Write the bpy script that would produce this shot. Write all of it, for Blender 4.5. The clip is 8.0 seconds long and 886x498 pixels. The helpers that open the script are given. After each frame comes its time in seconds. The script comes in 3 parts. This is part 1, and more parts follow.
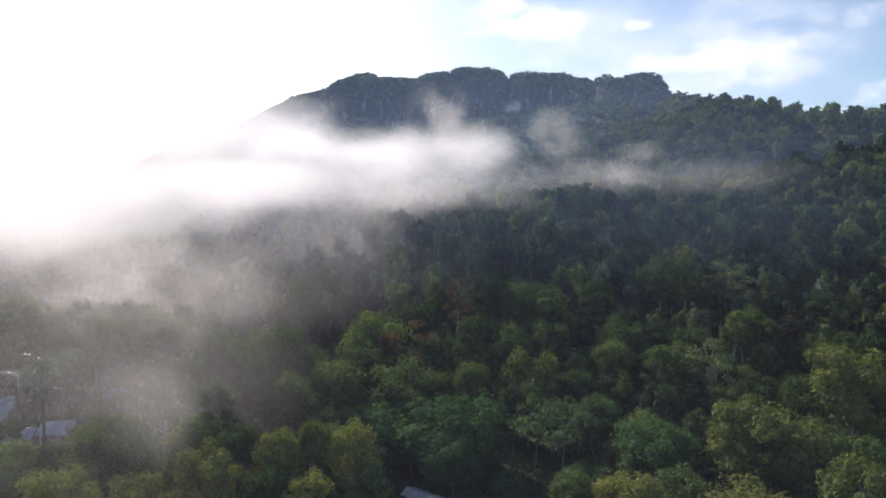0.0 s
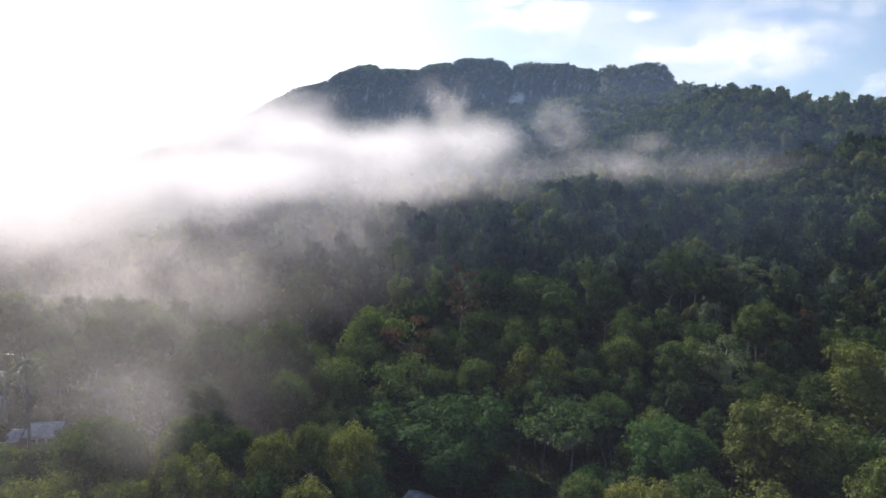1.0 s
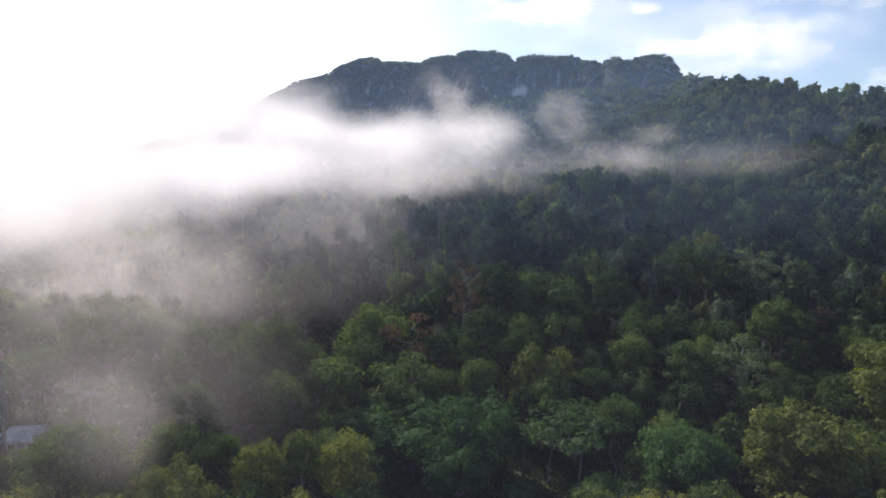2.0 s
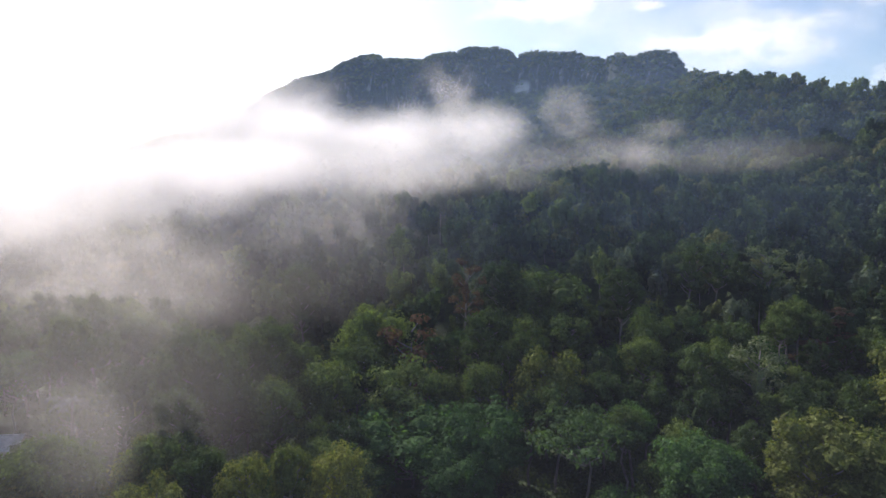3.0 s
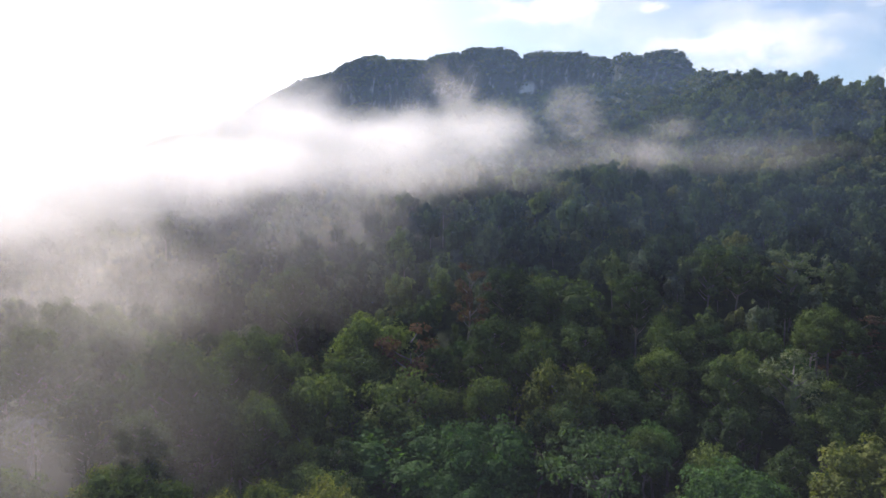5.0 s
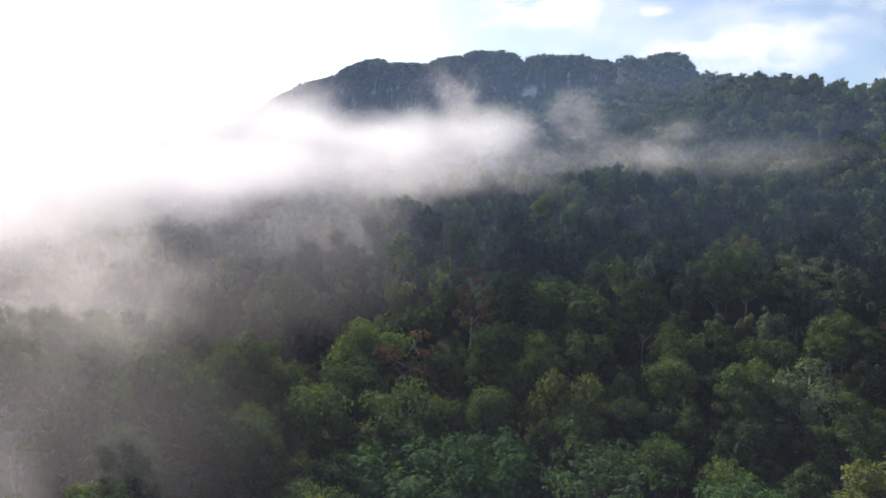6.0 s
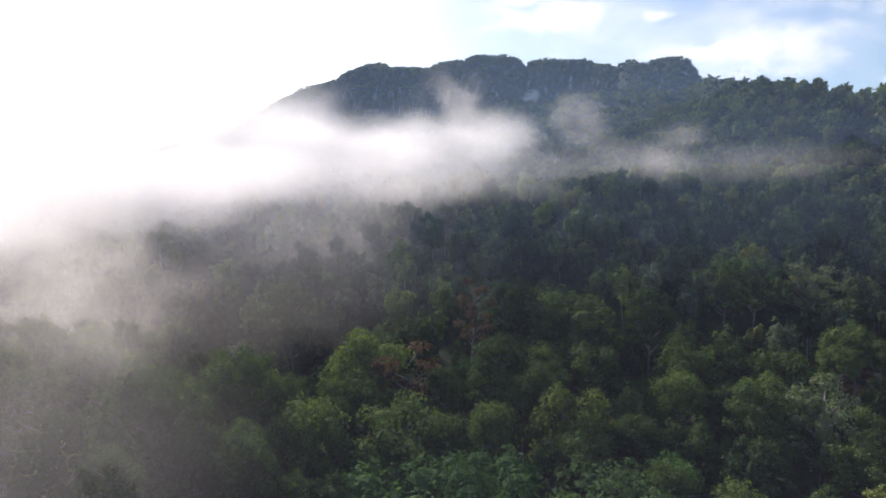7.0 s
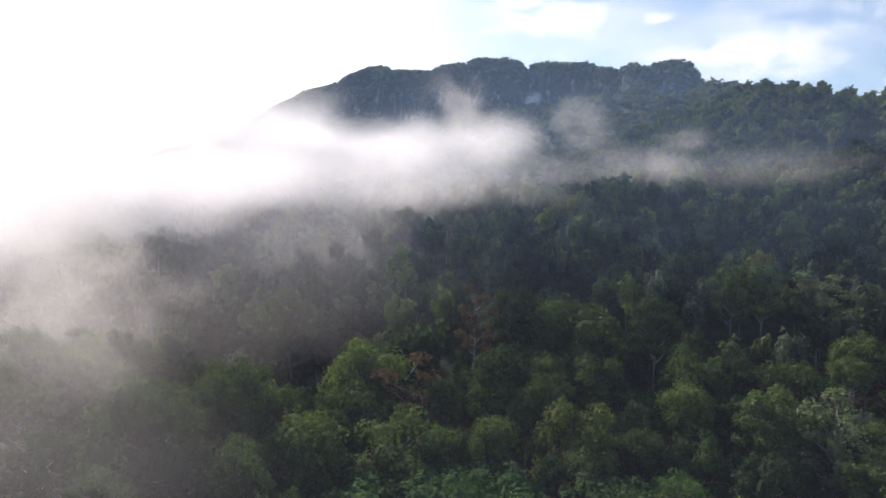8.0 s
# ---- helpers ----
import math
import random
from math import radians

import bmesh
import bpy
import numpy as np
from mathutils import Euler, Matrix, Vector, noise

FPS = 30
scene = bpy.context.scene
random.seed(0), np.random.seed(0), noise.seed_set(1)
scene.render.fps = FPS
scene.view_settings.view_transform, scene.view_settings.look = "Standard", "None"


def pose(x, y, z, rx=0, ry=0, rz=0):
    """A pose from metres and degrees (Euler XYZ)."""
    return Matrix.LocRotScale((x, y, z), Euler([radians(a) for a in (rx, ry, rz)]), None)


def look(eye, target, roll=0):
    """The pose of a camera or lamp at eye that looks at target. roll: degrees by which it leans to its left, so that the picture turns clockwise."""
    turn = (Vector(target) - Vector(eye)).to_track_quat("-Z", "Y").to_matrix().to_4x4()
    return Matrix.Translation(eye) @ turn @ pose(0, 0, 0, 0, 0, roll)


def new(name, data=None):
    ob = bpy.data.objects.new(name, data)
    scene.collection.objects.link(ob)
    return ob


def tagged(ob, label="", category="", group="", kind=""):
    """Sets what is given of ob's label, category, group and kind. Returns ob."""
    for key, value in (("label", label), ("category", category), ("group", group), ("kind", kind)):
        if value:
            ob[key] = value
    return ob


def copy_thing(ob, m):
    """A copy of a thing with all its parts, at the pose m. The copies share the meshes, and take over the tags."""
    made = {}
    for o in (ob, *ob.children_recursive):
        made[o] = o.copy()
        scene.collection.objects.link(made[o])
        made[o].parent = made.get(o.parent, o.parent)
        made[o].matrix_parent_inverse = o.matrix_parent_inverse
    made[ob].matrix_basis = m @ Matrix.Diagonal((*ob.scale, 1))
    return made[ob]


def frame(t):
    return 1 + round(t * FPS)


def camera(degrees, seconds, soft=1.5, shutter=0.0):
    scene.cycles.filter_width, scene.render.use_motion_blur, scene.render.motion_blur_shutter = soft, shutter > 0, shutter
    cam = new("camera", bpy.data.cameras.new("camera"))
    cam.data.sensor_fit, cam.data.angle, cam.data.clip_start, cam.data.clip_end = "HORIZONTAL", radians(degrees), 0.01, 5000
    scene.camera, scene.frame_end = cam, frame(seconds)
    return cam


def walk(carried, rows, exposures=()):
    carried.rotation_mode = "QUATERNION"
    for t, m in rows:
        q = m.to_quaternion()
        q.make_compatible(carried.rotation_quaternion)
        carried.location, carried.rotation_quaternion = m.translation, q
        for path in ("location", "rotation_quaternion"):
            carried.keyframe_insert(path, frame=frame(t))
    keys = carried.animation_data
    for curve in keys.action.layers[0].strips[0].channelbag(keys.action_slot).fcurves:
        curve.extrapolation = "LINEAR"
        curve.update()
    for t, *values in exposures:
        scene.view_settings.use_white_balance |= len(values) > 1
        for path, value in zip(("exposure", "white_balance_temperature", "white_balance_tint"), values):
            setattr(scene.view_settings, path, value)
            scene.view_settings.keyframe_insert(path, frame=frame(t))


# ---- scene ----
cam = camera(73.0, 8.0, soft=1.5)
PATH = [
    (0.0, pose(0.000, 0.000, 60.000, 86.600, -0.000, 0.000)),
    (0.5, pose(0.022, 1.977, 59.918, 86.234, 0.109, 0.154)),
    (1.0, pose(0.012, 4.065, 59.789, 85.934, 0.184, 0.283)),
    (1.5, pose(0.092, 6.493, 59.672, 85.623, 0.190, 0.402)),
    (3.0, pose(0.343, 13.768, 59.195, 85.190, 0.297, 0.738)),
    (3.5, pose(0.448, 15.955, 59.084, 85.198, 0.350, 0.834)),
    (4.0, pose(0.479, 18.103, 58.944, 85.229, 0.304, 0.923)),
    (4.5, pose(0.533, 20.033, 58.818, 85.304, 0.314, 1.021)),
    (6.0, pose(0.687, 25.037, 58.602, 85.793, 0.296, 1.306)),
    (6.5, pose(0.682, 26.417, 58.906, 85.945, 0.277, 1.377)),
    (7.0, pose(0.720, 27.797, 59.226, 86.179, 0.281, 1.448)),
    (7.5, pose(0.788, 28.915, 59.661, 86.283, 0.244, 1.552)),
    (8.0, pose(0.816, 29.989, 60.112, 86.391, 0.239, 1.612)),
]
walk(cam, PATH, exposures=[(0.0, 0.13, 6380, 13)])

# ---- sky, sun ----
SUN_AZIMUTH, SUN_HEIGHT = -33.0, 30.0      # degrees to the right of ahead (+y), degrees over the horizon
scene.cycles.transparent_max_bounces = 96

world = bpy.data.worlds.new("morning_sky")
scene.world = world
world.use_nodes = True
wn, wl = world.node_tree.nodes, world.node_tree.links
wn.clear()
w_out = wn.new("ShaderNodeOutputWorld")
w_bg = wn.new("ShaderNodeBackground")
w_sky = wn.new("ShaderNodeTexSky")
w_sky.sky_type, w_sky.sun_disc = "NISHITA", False
w_sky.sun_elevation, w_sky.sun_rotation = radians(SUN_HEIGHT), radians(SUN_AZIMUTH)
w_sky.air_density, w_sky.dust_density, w_sky.ozone_density = 1.0, 1.6, 1.6
w_bg.inputs["Strength"].default_value = 0.15
# thin broken cloud over the blue
w_co = wn.new("ShaderNodeTexCoord")
w_map = wn.new("ShaderNodeMapping")
w_map.inputs["Scale"].default_value = (1.0, 1.0, 2.6)
w_map.inputs["Location"].default_value = (0.31, 0.12, 0.05)
w_noise = wn.new("ShaderNodeTexNoise")
w_noise.inputs["Scale"].default_value, w_noise.inputs["Detail"].default_value = 5.5, 9.0
w_noise.inputs["Roughness"].default_value = 0.62
w_ramp = wn.new("ShaderNodeMapRange")
w_ramp.interpolation_type = "SMOOTHSTEP"
w_ramp.inputs["From Min"].default_value, w_ramp.inputs["From Max"].default_value = 0.53, 0.78
w_mix = wn.new("ShaderNodeMix")
w_mix.data_type = "RGBA"
w_mix.inputs["B"].default_value = (8.4, 8.3, 8.3, 1)
wl.new(w_co.outputs["Generated"], w_map.inputs["Vector"])
wl.new(w_map.outputs["Vector"], w_noise.inputs["Vector"])
wl.new(w_noise.outputs["Fac"], w_ramp.inputs["Value"])
wl.new(w_ramp.outputs["Result"], w_mix.inputs["Factor"])
wl.new(w_sky.outputs["Color"], w_mix.inputs["A"])
wl.new(w_mix.outputs["Result"], w_bg.inputs["Color"])
wl.new(w_bg.outputs["Background"], w_out.inputs["Surface"])

sun = new("sun", bpy.data.lights.new("sun", "SUN"))
sun.data.energy, sun.data.angle, sun.data.color = 5.0, radians(0.6), (1.0, 0.93, 0.84)
az, el = radians(SUN_AZIMUTH), radians(SUN_HEIGHT)
TO_SUN = Vector((math.sin(az) * math.cos(el), math.cos(az) * math.cos(el), math.sin(el)))
sun.matrix_world = look(TO_SUN * 900, (0, 0, 0))


# ---- materials ----
def material(name):
    m = bpy.data.materials.new(name)
    m.use_nodes = True
    m.node_tree.nodes.clear()
    return m, m.node_tree.nodes, m.node_tree.links


def noise_node(n, l, scale, detail=4.0, rough=0.55, vector=None):
    t = n.new("ShaderNodeTexNoise")
    t.inputs["Scale"].default_value, t.inputs["Detail"].default_value, t.inputs["Roughness"].default_value = scale, detail, rough
    if vector:
        l.new(vector, t.inputs["Vector"])
    return t.outputs["Fac"]


def mix_colour(n, l, fac, a, b, blend="MIX"):
    m = n.new("ShaderNodeMix")
    m.data_type, m.blend_type = "RGBA", blend
    for key, v in (("Factor", fac), ("A", a), ("B", b)):
        if isinstance(v, (int, float)):
            m.inputs[key].default_value = v
        elif isinstance(v, tuple):
            m.inputs[key].default_value = (*v, 1)
        else:
            l.new(v, m.inputs[key])
    return m.outputs["Result"]


def ranged(n, l, value, a, b, c=0.0, d=1.0, smooth=True):
    r = n.new("ShaderNodeMapRange")
    r.interpolation_type = "SMOOTHSTEP" if smooth else "LINEAR"
    l.new(value, r.inputs["Value"])
    for key, v in (("From Min", a), ("From Max", b), ("To Min", c), ("To Max", d)):
        r.inputs[key].default_value = v
    return r.outputs["Result"]


def leaf_material(name, dark, light, dry, through_light=0.42, patch=0.0, gloss=0.01):
    """Foliage: a colour for each tree, lighter and darker sprays, light shining through the leaves. patch: size in metres
    over which the colour changes where one mesh holds many trees."""
    m, n, l = material(name)
    info, geo = n.new("ShaderNodeObjectInfo"), n.new("ShaderNodeNewGeometry")
    pos = geo.outputs["Position"]
    each = info.outputs["Random"]
    if patch:
        each = ranged(n, l, noise_node(n, l, 1.0 / patch, 1.5, 0.5, pos), 0.3, 0.7)
    c = mix_colour(n, l, each, dark, light)
    spray = noise_node(n, l, 0.45, 3.0, 0.6, pos)
    c = mix_colour(n, l, ranged(n, l, spray, 0.55, 0.85, 0.0, 0.6), c, dry)
    fleck = noise_node(n, l, 3.2, 3.0, 0.7, pos)
    c = mix_colour(n, l, ranged(n, l, fleck, 0.40, 0.58, 0.4, 0.0), c, tuple(0.5 * v for v in dark))
    leaf = ranged(n, l, geo.outputs["Random Per Island"], 0.0, 1.0, 0.75, 1.4, False)
    hsv = n.new("ShaderNodeHueSaturation")
    l.new(c, hsv.inputs["Color"])
    l.new(leaf, hsv.inputs["Value"])
    hsv.inputs["Saturation"].default_value = 0.85 if patch else 0.94
    dif, tra, glo = n.new("ShaderNodeBsdfDiffuse"), n.new("ShaderNodeBsdfTranslucent"), n.new("ShaderNodeBsdfGlossy")
    l.new(hsv.outputs["Color"], dif.inputs["Color"])
    warm = mix_colour(n, l, 1.0, hsv.outputs["Color"], (1.1, 1.22, 0.5), "MULTIPLY")
    l.new(warm, tra.inputs["Color"])
    glo.inputs["Roughness"].default_value = 0.75 if gloss < 0.03 else 0.4
    bump = n.new("ShaderNodeBump")
    bump.inputs["Strength"].default_value, bump.inputs["Distance"].default_value = 0.9, 0.22
    l.new(noise_node(n, l, 2.6, 3.0, 0.65, pos), bump.inputs["Height"])
    for shader in (dif, tra):
        l.new(bump.outputs["Normal"], shader.inputs["Normal"])
    glo.inputs["Color"].default_value = (0.9, 0.95, 1.0, 1)
    a, b, o = n.new("ShaderNodeMixShader"), n.new("ShaderNodeMixShader"), n.new("ShaderNodeOutputMaterial")
    a.inputs[0].default_value, b.inputs[0].default_value = through_light, gloss
    l.new(dif.outputs[0], a.inputs[1]), l.new(tra.outputs[0], a.inputs[2])
    l.new(a.outputs[0], b.inputs[1]), l.new(glo.outputs[0], b.inputs[2])
    # gaps between the single leaves of a spray
    gap, clear = n.new("ShaderNodeMixShader"), n.new("ShaderNodeBsdfTransparent")
    l.new(ranged(n, l, noise_node(n, l, 3.0 if patch else 5.5, 2.0, 0.6, pos), 0.40, 0.42, 1.0, 0.0), gap.inputs[0])
    l.new(b.outputs[0], gap.inputs[1]), l.new(clear.outputs[0], gap.inputs[2])
    l.new(gap.outputs[0], o.inputs["Surface"])
    return m


def solid_material(name, a, b, scale, rough=0.85, bump=0.3, stretch=(1, 1, 1), metal=0.0):
    m, n, l = material(name)
    co, mp = n.new("ShaderNodeTexCoord"), n.new("ShaderNodeMapping")
    mp.inputs["Scale"].default_value = stretch
    l.new(co.outputs["Object"], mp.inputs["Vector"])
    v = mp.outputs["Vector"]
    f1, f2 = noise_node(n, l, scale, 5, 0.6, v), noise_node(n, l, scale * 7, 3, 0.6, v)
    c = mix_colour(n, l, ranged(n, l, f1, 0.35, 0.68), a, b)
    c = mix_colour(n, l, ranged(n, l, f2, 0.3, 0.75, 0.0, 0.4), c, tuple(x * 0.5 for x in a))
    p, o, bp = n.new("ShaderNodeBsdfPrincipled"), n.new("ShaderNodeOutputMaterial"), n.new("ShaderNodeBump")
    bp.inputs["Strength"].default_value = bump
    l.new(f2, bp.inputs["Height"]), l.new(bp.outputs["Normal"], p.inputs["Normal"])
    l.new(c, p.inputs["Base Color"])
    p.inputs["Roughness"].default_value, p.inputs["Metallic"].default_value = rough, metal
    l.new(p.outputs[0], o.inputs["Surface"])
    return m


def ground_material():
    """Forest floor of low scrub; grass on the flat valley floor; streaked limestone where it is steep."""
    m, n, l = material("forest_floor")
    geo = n.new("ShaderNodeNewGeometry")
    pos = geo.outputs["Position"]
    sep, sep_p = n.new("ShaderNodeSeparateXYZ"), n.new("ShaderNodeSeparateXYZ")
    l.new(geo.outputs["True Normal"], sep.inputs[0])
    l.new(pos, sep_p.inputs[0])
    scrub = mix_colour(n, l, ranged(n, l, noise_node(n, l, 0.22, 6, 0.6, pos), 0.35, 0.65), (0.018, 0.032, 0.012), (0.05, 0.075, 0.022))
    grass = mix_colour(n, l, ranged(n, l, noise_node(n, l, 0.5, 6, 0.65, pos), 0.35, 0.7), (0.045, 0.085, 0.02), (0.09, 0.12, 0.04))
    c = mix_colour(n, l, ranged(n, l, sep_p.outputs["Z"], 16.5, 20.0), grass, scrub)
    mp = n.new("ShaderNodeMapping")
    mp.inputs["Scale"].default_value = (1.0, 1.0, 0.16)
    l.new(pos, mp.inputs["Vector"])
    streak = noise_node(n, l, 0.16, 8, 0.65, mp.outputs["Vector"])
    rock = mix_colour(n, l, ranged(n, l, streak, 0.52, 0.72), (0.022, 0.036, 0.024), (0.27, 0.26, 0.25))
    near = n.new("ShaderNodeVectorMath")
    near.operation = "DISTANCE"
    l.new(pos, near.inputs[0])
    near.inputs[1].default_value = (77, 650, 170)
    scar = ranged(n, l, near.outputs["Value"], 13.0, 6.0)
    rock = mix_colour(n, l, scar, rock, (0.5, 0.49, 0.48))
    c = mix_colour(n, l, ranged(n, l, sep.outputs["Z"], 0.62, 0.5), c, rock)
    p, o, bp = n.new("ShaderNodeBsdfPrincipled"), n.new("ShaderNodeOutputMaterial"), n.new("ShaderNodeBump")
    l.new(noise_node(n, l, 0.9, 6, 0.7, pos), bp.inputs["Height"])
    bp.inputs["Strength"].default_value, bp.inputs["Distance"].default_value = 0.7, 0.6
    l.new(bp.outputs["Normal"], p.inputs["Normal"])
    l.new(c, p.inputs["Base Color"])
    p.inputs["Roughness"].default_value = 0.95
    l.new(p.outputs[0], o.inputs["Surface"])
    return m


def mist_material(name, grain, ragged, flow=(1, 1, 1), tint=(1.0, 0.97, 0.955), detail=4.0):
    """Droplets that scatter light forwards and back; thinner towards the edges of the bank, torn by turbulence.
    The object's colour alpha is the bank's density."""
    m, n, l = material(name)
    co, info, geo = n.new("ShaderNodeTexCoord"), n.new("ShaderNodeObjectInfo"), n.new("ShaderNodeNewGeometry")
    mp = n.new("ShaderNodeMapping")
    mp.inputs["Scale"].default_value = flow
    l.new(geo.outputs["Position"], mp.inputs["Vector"])
    big = noise_node(n, l, grain, detail, 0.52, mp.outputs["Vector"])
    ln = n.new("ShaderNodeVectorMath")
    ln.operation = "LENGTH"
    l.new(co.outputs["Object"], ln.inputs[0])
    wob = ranged(n, l, big, 0.0, 1.0, ragged, -ragged, False)
    add = n.new("ShaderNodeMath")
    add.operation = "ADD"
    l.new(ln.outputs["Value"], add.inputs[0]), l.new(wob, add.inputs[1])
    body = ranged(n, l, add.outputs[0], 0.9, 0.15)
    rim = ranged(n, l, ln.outputs["Value"], 1.0, 0.45)
    m1, m2 = n.new("ShaderNodeMath"), n.new("ShaderNodeMath")
    m1.operation = m2.operation = "MULTIPLY"
    l.new(body, m1.inputs[0]), l.new(rim, m1.inputs[1])
    l.new(m1.outputs[0], m2.inputs[0]), l.new(info.outputs["Alpha"], m2.inputs[1])
    dif, tra, clear = n.new("ShaderNodeBsdfDiffuse"), n.new("ShaderNodeBsdfTranslucent"), n.new("ShaderNodeBsdfTransparent")
    dif.inputs["Color"].default_value = tra.inputs["Color"].default_value = (*tint, 1)
    a, b, o = n.new("ShaderNodeMixShader"), n.new("ShaderNodeMixShader"), n.new("ShaderNodeOutputMaterial")
    a.inputs[0].default_value = 0.88
    l.new(dif.outputs[0], a.inputs[1]), l.new(tra.outputs[0], a.inputs[2])
    l.new(m2.outputs[0], b.inputs[0])
    l.new(clear.outputs[0], b.inputs[1]), l.new(a.outputs[0], b.inputs[2])
    l.new(b.outputs[0], o.inputs["Surface"])
    return m


LEAF = {
    "round": leaf_material("leaves_green", (0.046, 0.082, 0.021), (0.145, 0.192, 0.044), (0.14, 0.14, 0.04)),
    "tall": leaf_material("leaves_deep_green", (0.030, 0.058, 0.018), (0.082, 0.126, 0.033), (0.11, 0.12, 0.045)),
    "broad": leaf_material("leaves_fresh_green", (0.048, 0.108, 0.024), (0.086, 0.165, 0.036), (0.11, 0.15, 0.045)),
    "umbrella": leaf_material("leaves_feathery_green", (0.050, 0.098, 0.030), (0.078, 0.132, 0.040), (0.11, 0.145, 0.055)),
    "gold": leaf_material("leaves_yellow_green", (0.110, 0.138, 0.028), (0.225, 0.225, 0.045), (0.24, 0.19, 0.05)),
    "rust": leaf_material("leaves_rusty", (0.095, 0.062, 0.035), (0.14, 0.082, 0.045), (0.16, 0.08, 0.042)),
    "pale": leaf_material("leaves_pale", (0.12, 0.16, 0.07), (0.17, 0.20, 0.10), (0.25, 0.25, 0.18)),
    "palm": leaf_material("fronds_grey_green", (0.08, 0.11, 0.065), (0.11, 0.14, 0.091), (0.2, 0.2, 0.18), gloss=0.07),
}
WOODS = [leaf_material("woods_green", (0.028, 0.056, 0.016), (0.100, 0.142, 0.034), (0.12, 0.13, 0.04), patch=11.0),
         leaf_material("woods_deep_green", (0.022, 0.048, 0.018), (0.058, 0.098, 0.030), (0.08, 0.10, 0.04), patch=13.0),
         leaf_material("woods_light_green", (0.070, 0.115, 0.030), (0.17, 0.21, 0.052), (0.19, 0.18, 0.065), patch=9.0),
         leaf_material("woods_grey_green", (0.060, 0.088, 0.050), (0.125, 0.155, 0.092), (0.17, 0.18, 0.13), patch=9.0),
         leaf_material("woods_yellow_green", (0.090, 0.112, 0.026), (0.18, 0.18, 0.042), (0.19, 0.15, 0.05), patch=9.0)]
BARK = solid_material("pale_bark", (0.13, 0.115, 0.10), (0.27, 0.245, 0.215), 0.8, stretch=(1, 1, 0.3))
GROUND = ground_material()
MIST = mist_material("mist", 0.034, 0.95, (0.6, 1, 1.25), (1.0, 0.968, 0.972))
WISP = mist_material("mist_wisp", 0.06, 1.9, (0.7, 1, 0.9), (1.0, 0.945, 0.915), 2.4)
# smooth veil for thin mist; its near sheets also imitate warm sun glare
MIST_GLARE = mist_material("mist_and_glare", 0.02, 0.45, tint=(1.0, 0.935, 0.93))
# blue of the lit air before distant things, put into the sheet colour
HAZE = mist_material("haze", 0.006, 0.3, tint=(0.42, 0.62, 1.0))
CIRRUS = mist_material("thin_cloud", 0.0022, 1.1, (1, 1, 2.6), detail=8.0)
CLOUD = mist_material("cloud", 0.0065, 2.3, (1, 1, 1.6), detail=8.0)
TIN = solid_material("weathered_tin", (0.24, 0.25, 0.27), (0.46, 0.48, 0.51), 0.9, 0.5, 0.15)
BOARD = solid_material("grey_boards", (0.16, 0.13, 0.10), (0.28, 0.24, 0.20), 0.9, stretch=(3, 3, 0.4))
# bluish near haze: its tint paints cool air light over the shaded trees
NEAR_HAZE = mist_material("near_haze_tint", 0.008, 0.3, tint=(0.64, 0.68, 1.0))
GLASS = solid_material("dark_pane", (0.02, 0.022, 0.025), (0.03, 0.032, 0.035), 0.6, 0.12, 0.02)
PLASTER = solid_material("stained_plaster", (0.42, 0.41, 0.38), (0.62, 0.61, 0.58), 0.5)


# ---- terrain ----
def smooth(a, b, v):
    t = np.clip((v - a) / (b - a), 0, 1)
    return t * t * (3 - 2 * t)


def sigmoid(v):
    return 1 / (1 + np.exp(-np.clip(v, -40, 40)))


def softplus(v, k):
    return k * np.logaddexp(0, v / k)


def ripple(x, y, size, seed):
    """Smooth irregular waves, about -1 to 1."""
    out = 0
    for i in range(5):
        a = seed * 1.7 + i * 2.4
        out = out + np.sin((x * math.cos(a) + y * math.sin(a)) / size * (1 + 0.37 * i) * 2.2 + seed * 3.1 + i * 1.3) / (1 + 0.45 * i)
    return out / 2.6


DOMES = [(-115, 768, 31, 50, 8.5), (-155, 778, 51, 44, 6), (-13, 722, 26, 36, 3.6), (40, 694, 33, 42, 9.2), (111, 664, 39, 44, 7.0), (175, 560, 43, 40, 21)]
RIDGE_X = (-900, -420, -300, -212, -150, -100, 30, 112, 150, 167, 195, 222, 245, 258, 285, 330, 700)
RIDGE_Z = (52, 60, 171, 202, 220, 242, 219, 204, 192, 168, 167, 125, 112, 94, 100, 139, 171)
CLIFF_X = (-400, -212, -100, 40, 112, 168, 200)
CLIFF_Y = (770, 762, 732, 658, 628, 538, 510)


